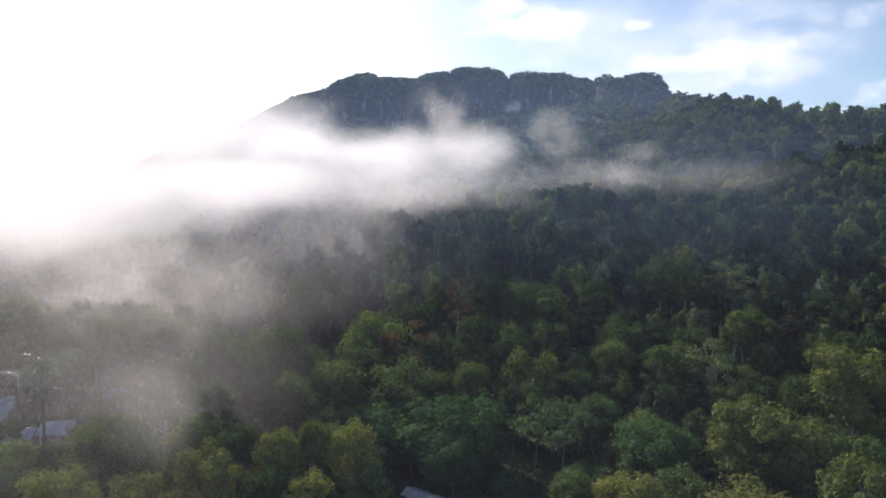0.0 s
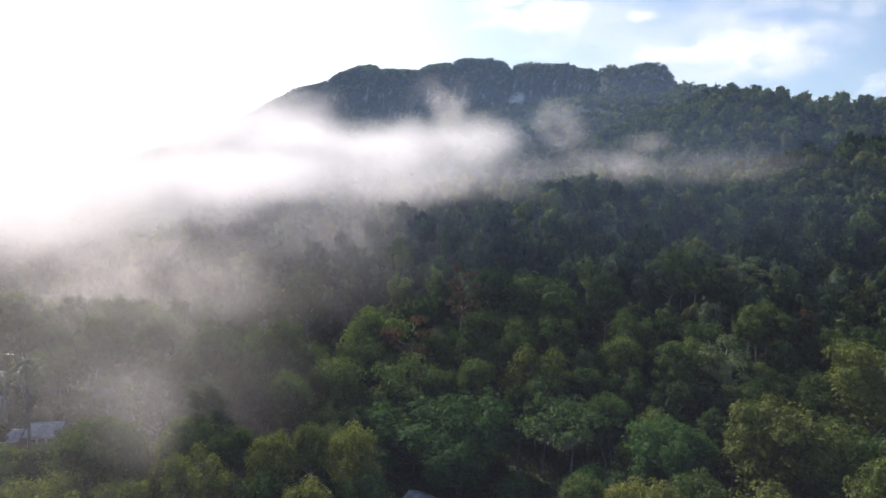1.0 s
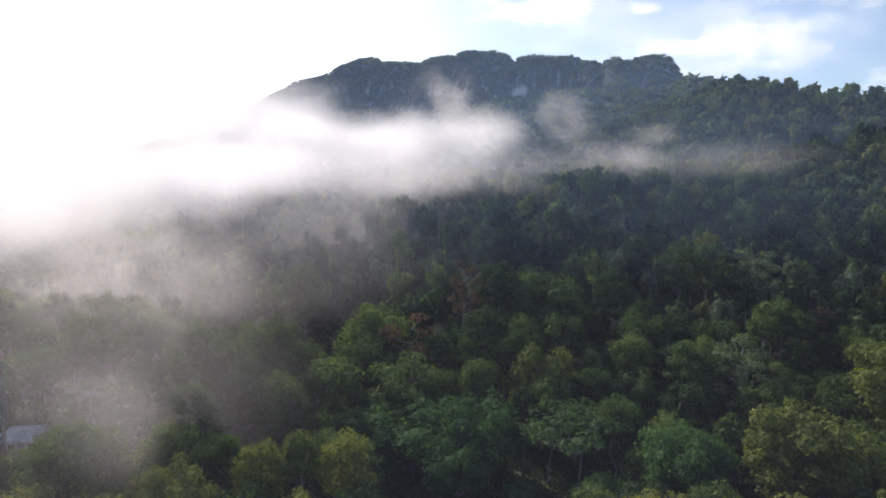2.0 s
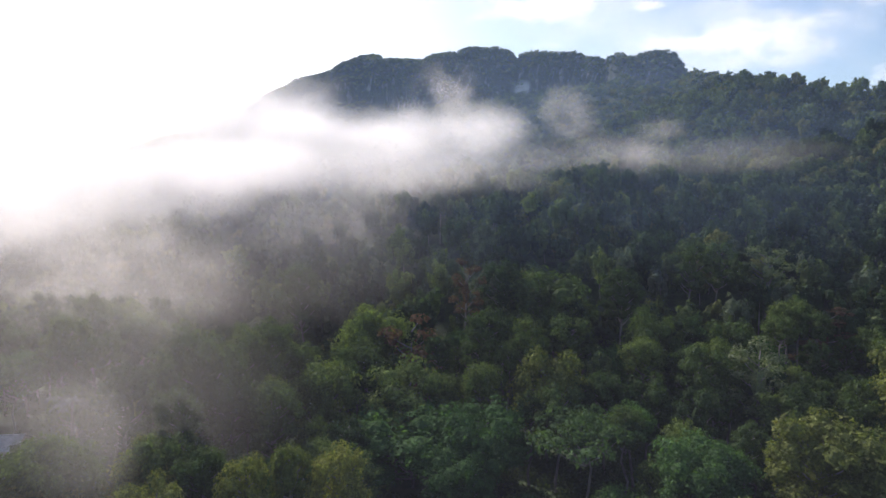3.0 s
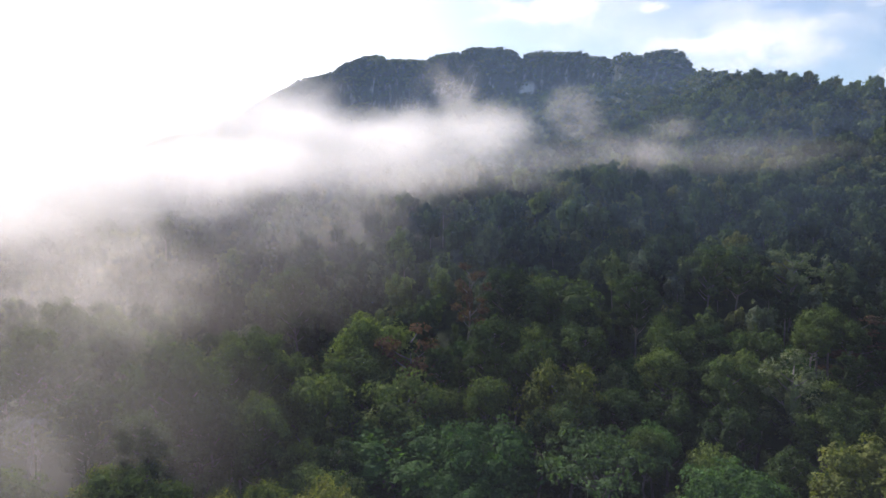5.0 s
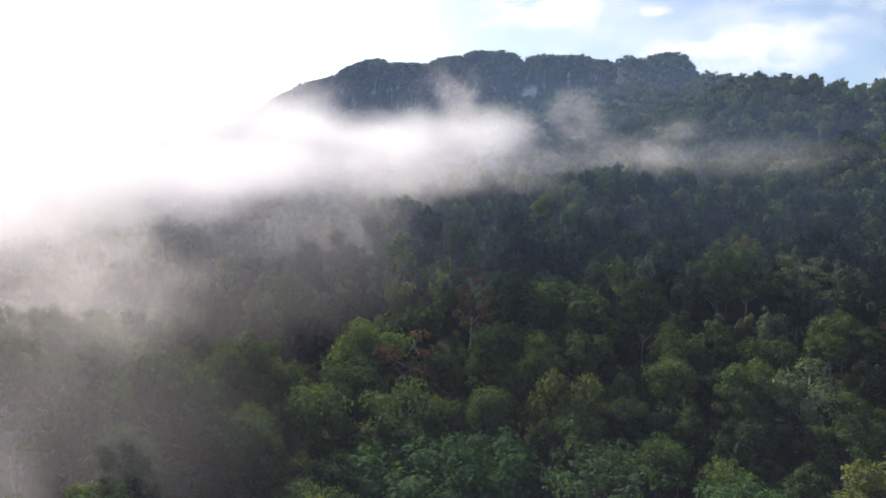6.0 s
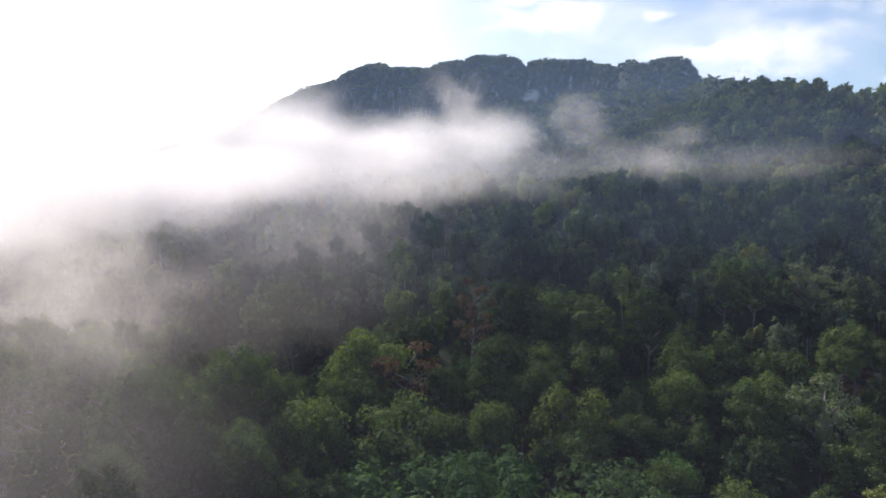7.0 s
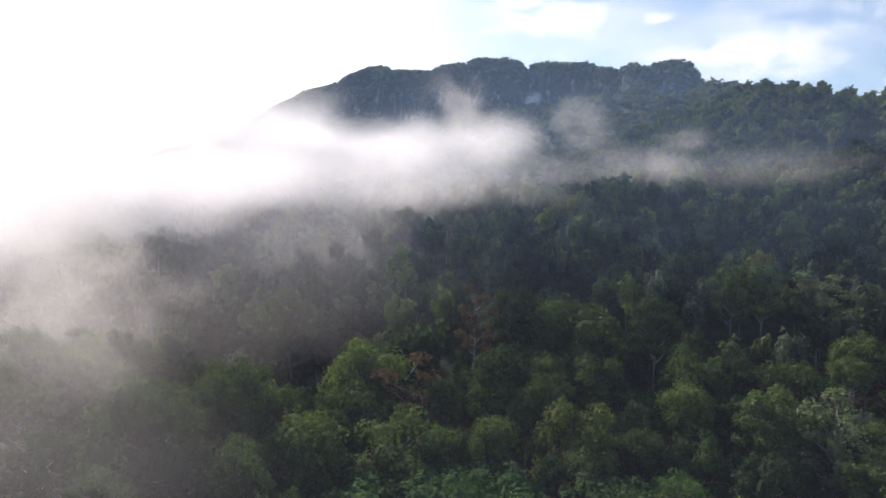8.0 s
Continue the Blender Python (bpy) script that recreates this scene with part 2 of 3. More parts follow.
def ground_height(x, y):
    x, y = np.asarray(x, float), np.asarray(y, float)
    foot = 97 + 58 * sigmoid((-x - 20) / 12) + 6 * ripple(x, y * 0, 60, 2)
    side = sigmoid((x - 60) / 25)
    crest = 24 + 17.5 * sigmoid((x + 112) / 9) + 5.5 * side
    hill = crest * smooth(0, 1, (y - foot) / (118 + 75 * side))
    dip = 62 * smooth(250, 330, y) * sigmoid((30 - x) / 20) * (1 - smooth(420, 580, y))
    start = 425 - 0.78 * np.clip(x, -40, 230) + 0.1 * np.clip(-x, 0, 400)
    rise = softplus(y - start, 22) * 0.42
    cliff = 44 * smooth(-290, -210, x) * (1 - smooth(140, 215, x))
    cap = np.interp(x, RIDGE_X, RIDGE_Z) - 16 - crest - cliff
    rise = cap - softplus(cap - rise, 7)
    shelf = 9 * sigmoid((-x - 46) / 4) * (1 - smooth(110, 170, y))
    edge = y - np.interp(x, CLIFF_X, CLIFF_Y) + 7 * ripple(x, y * 0, 21, 3) + 3 * ripple(x, y * 0, 7, 9)
    z = 16 + hill + shelf - dip + np.maximum(rise, 0) + cliff * (0.62 * smooth(0, 11, edge) + 0.38 * smooth(9, 30, edge))
    far = smooth(820, 1500, y)
    z = z * (1 - far) + 60 * far
    for cx, cy, rx, ry, h in DOMES:
        r2 = ((x - cx) / rx) ** 2 + ((y - cy) / ry) ** 2
        z = z + h * (np.clip(1 - r2, 0, 1) ** 0.8 if cy < 600 else np.sqrt(np.clip(1 - r2 ** 2, 0, 1)))
    rough = smooth(95, 200, y) * (1 - 0.6 * far)
    z = z + rough * (3.6 * ripple(x, y, 45, 1) + 1.3 * ripple(x, y, 17, 4)) + smooth(230, 400, y) * 4.5 * ripple(x, y, 90, 6)
    near = smooth(60, -60, y)
    return z - 4 * near + 0.25 * ripple(x, y, 9, 8)


def steepness(x, y):
    gx = (ground_height(x + 1.5, y) - ground_height(x - 1.5, y)) / 3
    gy = (ground_height(x, y + 1.5) - ground_height(x, y - 1.5)) / 3
    return gx, gy


def mesh_from(name, verts, faces, mat, smooth_shade=False):
    """A mesh from arrays; all faces have the same number of corners."""
    me = bpy.data.meshes.new(name)
    verts, faces = np.asarray(verts, np.float32), np.asarray(faces, np.int32)
    k = faces.shape[1]
    me.vertices.add(len(verts)), me.loops.add(faces.size), me.polygons.add(len(faces))
    me.vertices.foreach_set("co", verts.ravel())
    me.loops.foreach_set("vertex_index", faces.ravel())
    me.polygons.foreach_set("loop_start", np.arange(0, faces.size, k, dtype=np.int32))
    if smooth_shade:
        me.polygons.foreach_set("use_smooth", np.ones(len(faces), bool))
    me.materials.append(mat)
    me.update(calc_edges=True)
    me.validate()
    return me


def axis_steps(parts):
    out = []
    for a, b, step in parts:
        out.append(np.arange(a, b, step))
    return np.unique(np.concatenate(out))


gx_ = axis_steps([(-4600, -900, 300), (-900, -360, 20), (-360, 400, 4.0), (400, 900, 20), (900, 4700, 300)])
gy_ = axis_steps([(-2500, -100, 200), (-100, 60, 10), (60, 820, 4.0), (820, 1500, 30), (1500, 4801, 300)])
GX, GY = np.meshgrid(gx_, gy_)
grid_v = np.stack([GX, GY, ground_height(GX, GY)], -1).reshape(-1, 3)
idx = np.arange(GX.size).reshape(GX.shape)
grid_f = np.stack([idx[:-1, :-1], idx[:-1, 1:], idx[1:, 1:], idx[1:, :-1]], -1).reshape(-1, 4)
ground = new("ground", mesh_from("ground", grid_v, grid_f, GROUND, True))
tagged(ground, "forested valley floor rising to steep limestone mountain", "ground", kind="structure")


# ---- leaves and trees ----
def leaf_cards(rng, centres, normals, size, droop=0.25):
    """Folded four-cornered leaf sprays; returns corners as (n, 4, 3)."""
    n = len(centres)
    nrm = normals + rng.normal(0, 0.3, (n, 3))
    nrm /= np.linalg.norm(nrm, axis=1, keepdims=True)
    a = np.cross(nrm, rng.normal(0, 1, (n, 3)))
    a /= np.linalg.norm(a, axis=1, keepdims=True)
    b = np.cross(nrm, a)
    s = (size * rng.uniform(0.6, 1.35, n))[:, None]
    base, tip = centres - a * s * 0.6, centres + a * s * 0.6 - nrm * s * droop
    left, right = centres + b * s * 0.42 - nrm * s * 0.12, centres - b * s * 0.42 - nrm * s * 0.12
    return np.stack([base, right, tip, left], 1)


def clump_points(rng, blobs, count):
    """Points and outward normals on the shells of leaf clumps, most of them on top."""
    blobs = np.asarray(blobs)
    w = (blobs[:, 3] * blobs[:, 4]) ** 1.0
    pick = rng.choice(len(blobs), count, p=w / w.sum())
    d = rng.normal(0, 1, (count, 3))
    d /= np.linalg.norm(d, axis=1, keepdims=True)
    d[:, 2] = np.where(d[:, 2] < -0.25, -d[:, 2] * 0.8, d[:, 2])
    d /= np.linalg.norm(d, axis=1, keepdims=True)
    r = np.stack([blobs[pick, 3], blobs[pick, 3], blobs[pick, 4]], 1)
    shell = rng.uniform(0.72, 1.1, (count, 1))
    return blobs[pick, :3] + d * r * shell, d / r * r.mean()


def clump_cores(blobs, share=0.72, around=6, up=4):
    """Closed inner bodies of the clumps, as (n, 4, 3) corners."""
    lat = np.linspace(-0.5, 0.5, up + 1) * math.pi
    lon = np.arange(around + 1) / around * 2 * math.pi
    ring = np.stack([np.cos(lat)[:, None] * np.cos(lon), np.cos(lat)[:, None] * np.sin(lon), np.sin(lat)[:, None] + 0 * lon], -1)
    quads = np.stack([ring[:-1, :-1], ring[:-1, 1:], ring[1:, 1:], ring[1:, :-1]], 2).reshape(-1, 4, 3)
    b = np.asarray(blobs)
    r = np.stack([b[:, 3], b[:, 3], b[:, 4]], 1) * share
    return (quads[None] * r[:, None, None, :] + b[:, None, None, :3]).reshape(-1, 4, 3)


def cards_mesh(name, cards, mat):
    n = len(cards)
    return mesh_from(name, cards.reshape(-1, 3), np.arange(n * 4).reshape(n, 4), mat)


def tube(path, radii, sides=7):
    """Corners and faces of a tapered limb along a path."""
    v, f = [], []
    for k, (p, r) in enumerate(zip(path, radii)):
        t = (Vector(path[min(k + 1, len(path) - 1)]) - Vector(path[max(k - 1, 0)])).normalized()
        u = t.orthogonal().normalized()
        w = t.cross(u)
        for s in range(sides):
            a = 2 * math.pi * s / sides
            v.append(Vector(p) + (u * math.cos(a) + w * math.sin(a)) * r)
    for k in range(len(path) - 1):
        for s in range(sides):
            a, b = k * sides + s, k * sides + (s + 1) % sides
            f.append((a, b, b + sides, a + sides))
    return v, f


def join_tubes(tubes):
    v, f = [], []
    for tv, tf in tubes:
        f += [tuple(i + len(v) for i in q) for q in tf]
        v += [tuple(p) for p in tv]
    return v, f


# kind: crown width, crown depth, lobes, tufts on a lobe, leaf sprays, leaf size, flatness of lobes, share of each lobe that is closed
SHAPES = {
    "round": (9.5, 9.0, 20, 6, 3100, 0.33, 0.9, 0.62),
    "tall": (8.0, 10.0, 17, 5, 2600, 0.32, 0.92, 0.6),
    "broad": (13.0, 8.0, 26, 6, 4200, 0.36, 0.7, 0.62),
    "umbrella": (14.0, 4.6, 15, 7, 2600, 0.38, 0.26, 0.4),
    "gold": (8.0, 8.4, 21, 6, 3800, 0.26, 0.92, 0.6),
    "rust": (7.5, 12.0, 13, 5, 1500, 0.34, 0.80, 0.4),
    "pale": (7.0, 10.0, 15, 5, 1900, 0.30, 0.8, 0.45),
}
LABELS = {
    "round": "rounded dark green broadleaf rainforest tree with dense crown",
    "tall": "tall rainforest tree with bare pale trunk and high crown",
    "broad": "low spreading fresh green tree with big leaf clumps",
    "umbrella": "flat-topped feathery green tree with open layered branches",
    "gold": "yellow-green sunlit broadleaf tree with clumped crown",
    "rust": "rainforest tree with sparse rust-brown dying foliage",
    "pale": "tall tree with pale silvery green thin foliage",
}


def crown_lobes(rng, w, d, lobes, tufts, flat, layered=False, fine=1.0):
    """Lobes of foliage round a leaning dome, and the leaf tufts on the upper and outer sides of each."""
    bodies, out = [(0, 0, -d * 0.55, w * 0.27, d * (0.2 if layered else 0.4))], []
    golden = rng.uniform(0, 6.28)
    lean = rng.uniform(-0.08, 0.08, 2) * w
    for k in range(lobes):
        t = (k + rng.uniform(0.1, 0.6)) / lobes
        down = t ** 0.9
        belly = math.sqrt(max(1 - (abs(down - 0.52) / 0.62) ** 2.2, 0.04))
        r = fine * w * rng.uniform(0.19, 0.28) * (1.05 - 0.2 * down)
        reach = max(w / 2 * belly - r * 0.75, 0.0) * rng.uniform(0.8, 1.12)
        golden += 2.4 + rng.uniform(-0.45, 0.45)
        if layered:
            r, reach = w * rng.uniform(0.14, 0.2), (w / 2 * 0.82) * math.sqrt(t) * rng.uniform(0.8, 1.08)
            down = 0.05 + 0.45 * t * t + 0.3 * rng.uniform(0, 1)
        c = np.array([math.cos(golden) * reach + lean[0] * (1 - t), math.sin(golden) * reach + lean[1] * (1 - t), -r * flat - down * max(d - 2 * r * flat, 0.1)])
        bodies.append((*c, r, r * flat))
        for _ in range(tufts):
            p = rng.normal(0, 1, 3) + np.array([c[0], c[1], 0]) / w * 1.2
            p[2] = abs(p[2]) * 0.9 - 0.3
            p /= np.linalg.norm(p)
            q = r * rng.uniform(0.32, 0.5)
            e = c + p * r * np.array([1, 1, flat]) * rng.uniform(0.66, 0.92)
            out.append((*e, q, q * (0.55 + 0.35 * flat)))
    return bodies, out


def tree_meshes(kind, variant):
    """Trunk (20 high), limbs and crown; limbs and crown hang from the crown's top at z = 0."""
    w, d, lobes, tufts, leaves, size, flat, closed = SHAPES[kind]
    rng = np.random.default_rng(1000 + 37 * variant + sum(map(ord, kind)))
    bodies, blobs = crown_lobes(rng, w, d, lobes, tufts, flat, kind == "umbrella", 0.78)
    pts, nrm = clump_points(rng, blobs + bodies[1:], leaves)
    sprays = leaf_cards(rng, pts, nrm + np.array([0, 0, 0.45]), size)
    crown = cards_mesh("crown", np.concatenate([sprays, clump_cores(bodies, closed, 7, 5)]), LEAF[kind])
    tubes = []
    for x, y, z, r, _ in bodies:
        a, e = Vector((0, 0, max(z - 0.5 * math.hypot(x, y) - 0.6, -d * 1.05))), Vector((x, y, z))
        m = a.lerp(e, 0.55) + Vector((0, 0, -0.06 * (e - a).length))
        tubes.append(tube([a, m, e], [0.10, 0.07, 0.03], 5))
    v, f = join_tubes(tubes)
    limbs = mesh_from("limbs", v, f, BARK, True)
    bend = rng.normal(0, 0.30, (6, 2))
    spine = [(bend[k][0] * math.sin(math.pi * k / 5), bend[k][1] * math.sin(math.pi * k / 5), -1.0 + 20.0 * k / 5) for k in range(6)]
    v, f = tube(spine, [0.27, 0.21, 0.19, 0.165, 0.13, 0.06])
    return mesh_from("trunk", v, f, BARK, True), limbs, crown


MADE, PLANTED = {}, []
pick = random.Random(5)


def plant(kind, x, y, top, width, group="rainforest trees"):
    """A tree whose crown ends at the height top."""
    w, d = SHAPES[kind][:2]
    z = float(ground_height(x, y))
    variant = pick.randrange(4)
    tall = max(top - z, 6.0)
    depth = min(d * width / w * pick.uniform(1.05, 1.45), tall * (0.6 if kind in ("tall", "pale") else 0.85))
    m = pose(x, y, z, 0, 0, pick.uniform(0, 360))
    PLANTED.append((x, y, width))
    if (kind, variant) not in MADE:
        tree = MADE[kind, variant] = tagged(new("tree"), LABELS[kind], "tree", group)
        for name, me in zip(("trunk", "limbs", "crown"), tree_meshes(kind, variant)):
            new(name, me).parent = tree
        tree.matrix_basis = m
    else:
        tree = copy_thing(MADE[kind, variant], m)
    for ob in tree.children:
        if ob.name.startswith("trunk"):
            ob.scale = (0.6 + tall / 50, 0.6 + tall / 50, (tall - 0.3 * depth) / 19.0)
        else:
            ob.location, ob.scale = (0, 0, tall), (width / w, width / w, depth / d)
    return tree


# ---- the trees that stand out ----
plant("gold", -10.8, 71, 35.5, 6.3)
plant("gold", -15.5, 70, 35.8, 4.4)
plant("gold", -19.1, 68, 35.5, 5.4)
plant("round", -24.9, 72, 34.7, 5.9)
plant("round", -30.7, 74, 35.3, 8.1)
plant("round", -38.9, 70, 36.4, 9.4)
plant("tall", -24.5, 94, 34.5, 8.1)
plant("tall", -31.9, 95, 34.0, 11.8)
plant("tall", -30.8, 80, 38.4, 5.9)
plant("tall", -40.7, 86, 39.2, 8.1)
plant("round", -34.7, 96, 42.4, 13.8)
plant("tall", -30.0, 112, 40.0, 9.9)
plant("round", -6.7, 109, 33.4, 15.0)
plant("rust", -7.0, 122, 38.5, 12.1)
plant("round", -16.5, 118, 34.2, 11.7)
plant("round", -14.1, 130, 38.8, 17.0)
plant("tall", -35.1, 153, 45.2, 12.6)
plant("broad", -5.5, 100, 28.5, 22.3)
plant("gold", 15.5, 107, 36.8, 12.4)
plant("tall", 12.9, 111, 38.8, 6.5)
plant("round", 37.2, 122, 38.8, 10.9)
plant("round", 32.9, 114, 36.0, 7.8)
plant("tall", 35.6, 137, 45.5, 9.6)
plant("round", 19.1, 138, 45.4, 20.7)
plant("tall", 11.3, 137, 47.0, 10.2)
plant("rust", 3.3, 132, 48.0, 7.2)
plant("tall", 54.8, 150, 50.3, 9.0)
plant("tall", 61.9, 152, 49.9, 9.2)
plant("pale", 73.0, 151, 48.7, 11.3)
plant("round", 50.6, 121, 38.0, 10.1)
plant("tall", 39.5, 106, 36.7, 8.2)
plant("pale", 46.8, 103, 38.3, 8.9)
plant("rust", 74.5, 133, 37.7, 13.3)
plant("round", 48.5, 98, 32.2, 8.4)
plant("gold", 41.2, 78, 35.7, 10.5)
plant("tall", 67.0, 113, 29.7, 11.1)
plant("broad", 29.6, 81, 31.8, 11.1)
plant("umbrella", 17.9, 90, 31.5, 15.7)
plant("broad", 4.2, 98, 30.3, 16.0)
plant("round", 31.2, 106, 31.6, 9.3)
plant("round", 24.2, 105, 32.4, 7.1)
plant("round", 23.6, 92, 31.7, 5.2)
plant("round", -16.6, 128, 37.3, 10.2)
plant("tall", 7.1, 120, 40.3, 10.6)
plant("round", -20.5, 108, 34.2, 11.6)
plant("tall", -33.1, 108, 37.7, 8.4)
plant("tall", 20.7, 120, 38.8, 9.5)
plant("gold", 43.4, 79, 35.6, 13.9)
plant("gold", 66.6, 96, 39.5, 14.5)
plant("round", 65.4, 108, 31.3, 8.8)
plant("gold", 20.7, 69, 29.8, 6.5)
plant("gold", 33.8, 65, 30.9, 12.3)
plant("gold", 44.7, 62, 34.6, 8.8)
plant("round", 54.6, 78, 31.4, 9.2)
plant("gold", 47.8, 76, 31.4, 7.2)
plant("gold", -38.8, 66, 33.5, 10.1)
plant("gold", -37.7, 57, 36.0, 7.4)
plant("round", -39.9, 69, 36.7, 8.9)
plant("gold", -25.3, 63, 35.6, 6.7)
plant("gold", -30.9, 74, 34.7, 8.7)
plant("gold", -31.0, 60, 33.8, 7.1)
plant("round", -9.2, 66, 31.9, 7.0)
plant("round", -18.8, 64, 33.0, 6.8)
plant("gold", -14.0, 62, 33.0, 5.9)
plant("broad", 1.4, 90, 27.0, 11.6)
plant("broad", 9.6, 86, 21.5, 5.0)
plant("broad", 28.9, 80, 31.4, 10.4)
plant("round", 15.7, 72, 28.6, 5.1)
plant("round", 28.1, 70, 30.2, 7.4)

# small trees close before the houses
plant("round", -61.8, 84, 27.0, 3.6)
plant("round", -53.2, 86, 28.4, 4.4)
plant("tall", -66.0, 84, 28.2, 4.8)

# ---- filling trees on the valley floor and the lower slope ----
fill = np.random.default_rng(21)
KINDS = ("round", "tall", "tall", "tall", "broad", "gold", "round")


def crowded(x, y, width):
    return any((x - px) ** 2 + (y - py) ** 2 < (0.29 * (width + pw)) ** 2 for px, py, pw in PLANTED)


def clearing(x, y):
    """Around the hut and the houses, the grass beside the hut and the open strip before it."""
    return (60 < y < 90 and -0.1 * y < x < 0.21 * y) or (64 < y < 95 and -0.09 * y < x < 0.11 * y) or ((x + 2.7) / 5) ** 2 + ((y - 87) / 8) ** 2 < 1 or ((x - 8) / 6) ** 2 + ((y - 91) / 5) ** 2 < 1 or ((x + 64) / 11) ** 2 + ((y - 86) / 9) ** 2 < 1


filled = 0
for gy in np.arange(48, 132, 5.4):
    for gx in np.arange(-105, 106, 5.4):
        x, y = gx + fill.uniform(-2.2, 2.2), gy + fill.uniform(-2.2, 2.2)
        if abs(x) > 0.80 * y + 8:
            continue
        kind = KINDS[fill.integers(len(KINDS))]
        if kind == "gold" and (y > 88 or abs(x) < 22):
            kind = "tall"
        width = fill.uniform(0.55, 0.92) * {"broad": 10.5, "gold": 7.0, "tall": 8.0}.get(kind, 9.5)
        if clearing(x, y) or crowded(x, y, width) or filled > 265:
            continue
        tall = fill.uniform(11, 15.5) if y < 96 else fill.uniform(13.5, 19.5)
        if kind == "broad":
            tall *= 0.75
        if x < -0.45 * y and y < 92:
            tall = min(tall, 59.0 - 0.375 * y - float(ground_height(x, y)))
        if tall < 5.5:
            continue
        plant(kind, x, y, float(ground_height(x, y)) + tall, width)
        filled += 1


# ---- the woods on the slopes ----
def wood_crowns(rng, variants, leaves, size, coarse=False):
    """Unit crowns: 1 high, 1 wide, standing at their tops' middle."""
    out = []
    for _ in range(variants):
        bodies, blobs = crown_lobes(rng, 1.0, 1.0, 5 if coarse else 8, 3 if coarse else 4, 0.95)
        pts, nrm = clump_points(rng, blobs, leaves)
        cores = clump_cores(bodies, 0.75, 5, 2 if coarse else 3)
        out.append(np.concatenate([leaf_cards(rng, pts, nrm + np.array([0, 0, 0.4]), size), cores]))
    return out


def scatter(rng, y0, y1, step, reach, keep):
    ys, xs = np.arange(y0, y1, step), np.arange(-reach * y1 - 20, reach * y1 + 20, step)
    X, Y = [a.ravel() for a in np.meshgrid(xs, ys)]
    X, Y = X + rng.uniform(-0.45, 0.45, X.size) * step, Y + rng.uniform(-0.45, 0.45, X.size) * step
    ok = (np.abs(X) < reach * Y + 20) & keep(X, Y)
    return X[ok], Y[ok]


def woods(name, label, seed, y0, y1, step, leaves, size, tall, wide, keep, trunks=0, uneven=(0.8, 0.9, 1.0, 1.1, 1.2)):
    rng = np.random.default_rng(seed)
    X, Y = scatter(rng, y0, y1, step, 0.77, keep)
    Z = ground_height(X, Y)
    crowns = wood_crowns(rng, 9, leaves, size, leaves < 50)
    # from 250 on, more light kinds: sunlight on the slope put into leaf colour
    kind = rng.choice(5, len(X), p=(0.33, 0.31, 0.15, 0.11, 0.10) if y0 < 250 else (0.24, 0.30, 0.20, 0.10, 0.16))
    if y0 > 250:
        # irregular sunlit patches, painted by choosing light and yellow-green kinds
        kind = np.where(ripple(X, Y, 34, 5) > 0.4, np.where(kind % 2 == 0, 2, 4), kind)
        # a sunlit patch on the upper slope, painted with lighter tree colours
        lit_patch = ((X - 148) / 34) ** 2 + ((Y - 400) / 60) ** 2 < 1 + 0.5 * ripple(X, Y, 12, 3)
        kind = np.where(lit_patch & (rng.random(len(X)) < 0.75), 2, kind)
    which = rng.integers(9, size=len(X))
    H = rng.uniform(*tall, len(X)) * rng.choice(uneven, len(X))
    H = H * (1 - 0.4 * smooth(370, 450, Y) * (Y < 455))
    H = H * (1 - 0.3 * smooth(185, 240, Y) * (Y < 262))
    W = rng.uniform(*wide, len(X))
    D = np.clip(H * rng.uniform(0.7, 0.9, len(X)), W * 0.8, W * 1.5)
    turn = rng.uniform(0, 2 * math.pi, len(X))
    for k, mat in enumerate(WOODS):
        chunks = []
        for v in range(9):
            sel = np.where((kind == k) & (which == v))[0]
            if not len(sel):
                continue
            c = crowns[v][None] * np.stack([W[sel], W[sel], D[sel]], 1)[:, None, None, :]
            ca, sa = np.cos(turn[sel])[:, None, None], np.sin(turn[sel])[:, None, None]
            x, y = c[..., 0] * ca - c[..., 1] * sa, c[..., 0] * sa + c[..., 1] * ca
            c = np.stack([x + X[sel][:, None, None], y + Y[sel][:, None, None], c[..., 2] + (Z + H)[sel][:, None, None]], -1)
            chunks.append(c.reshape(-1, 4, 3))
        cards = np.concatenate(chunks)
        tagged(new(name, cards_mesh(name, cards, mat)), label, "woods", kind="stuff")
    if trunks:
        tv, tf = [], []
        for i in rng.permutation(len(X))[:int(trunks * len(X))]:
            r = 0.012 * H[i] * rng.uniform(0.6, 1.1)
            lean = rng.normal(0, 0.3, 2)
            v, f = tube([(X[i], Y[i], Z[i] - 1), (X[i] + lean[0], Y[i] + lean[1], Z[i] + H[i] * 0.5), (X[i] + lean[0] * 0.5, Y[i], Z[i] + H[i] - D[i] * 0.25)], [r, r * 0.75, r * 0.35], 5)
            tf += [tuple(a + len(tv) for a in q) for q in f]
            tv += [tuple(p) for p in v]
        tagged(new("woods_trunks", mesh_from("woods_trunks", tv, tf, BARK, True)), "pale slender trunks of the hillside woods", "trunks", kind="stuff")


def not_planted(X, Y):
    ok = np.ones(len(X), bool)
    for px, py, pw in PLANTED:
        ok &= (X - px) ** 2 + (Y - py) ** 2 > (0.36 * (pw + 7)) ** 2
    return ok


def rooted(X, Y, steep=1.5):
    a, b = steepness(X, Y)
    return (np.hypot(a, b) < steep) & (b > -0.35)


def on_last_dome(X, Y):
    cx, cy, rx, ry, h = DOMES[-1]
    return ((X - cx) / rx) ** 2 + ((Y - cy) / ry) ** 2 < 1.1


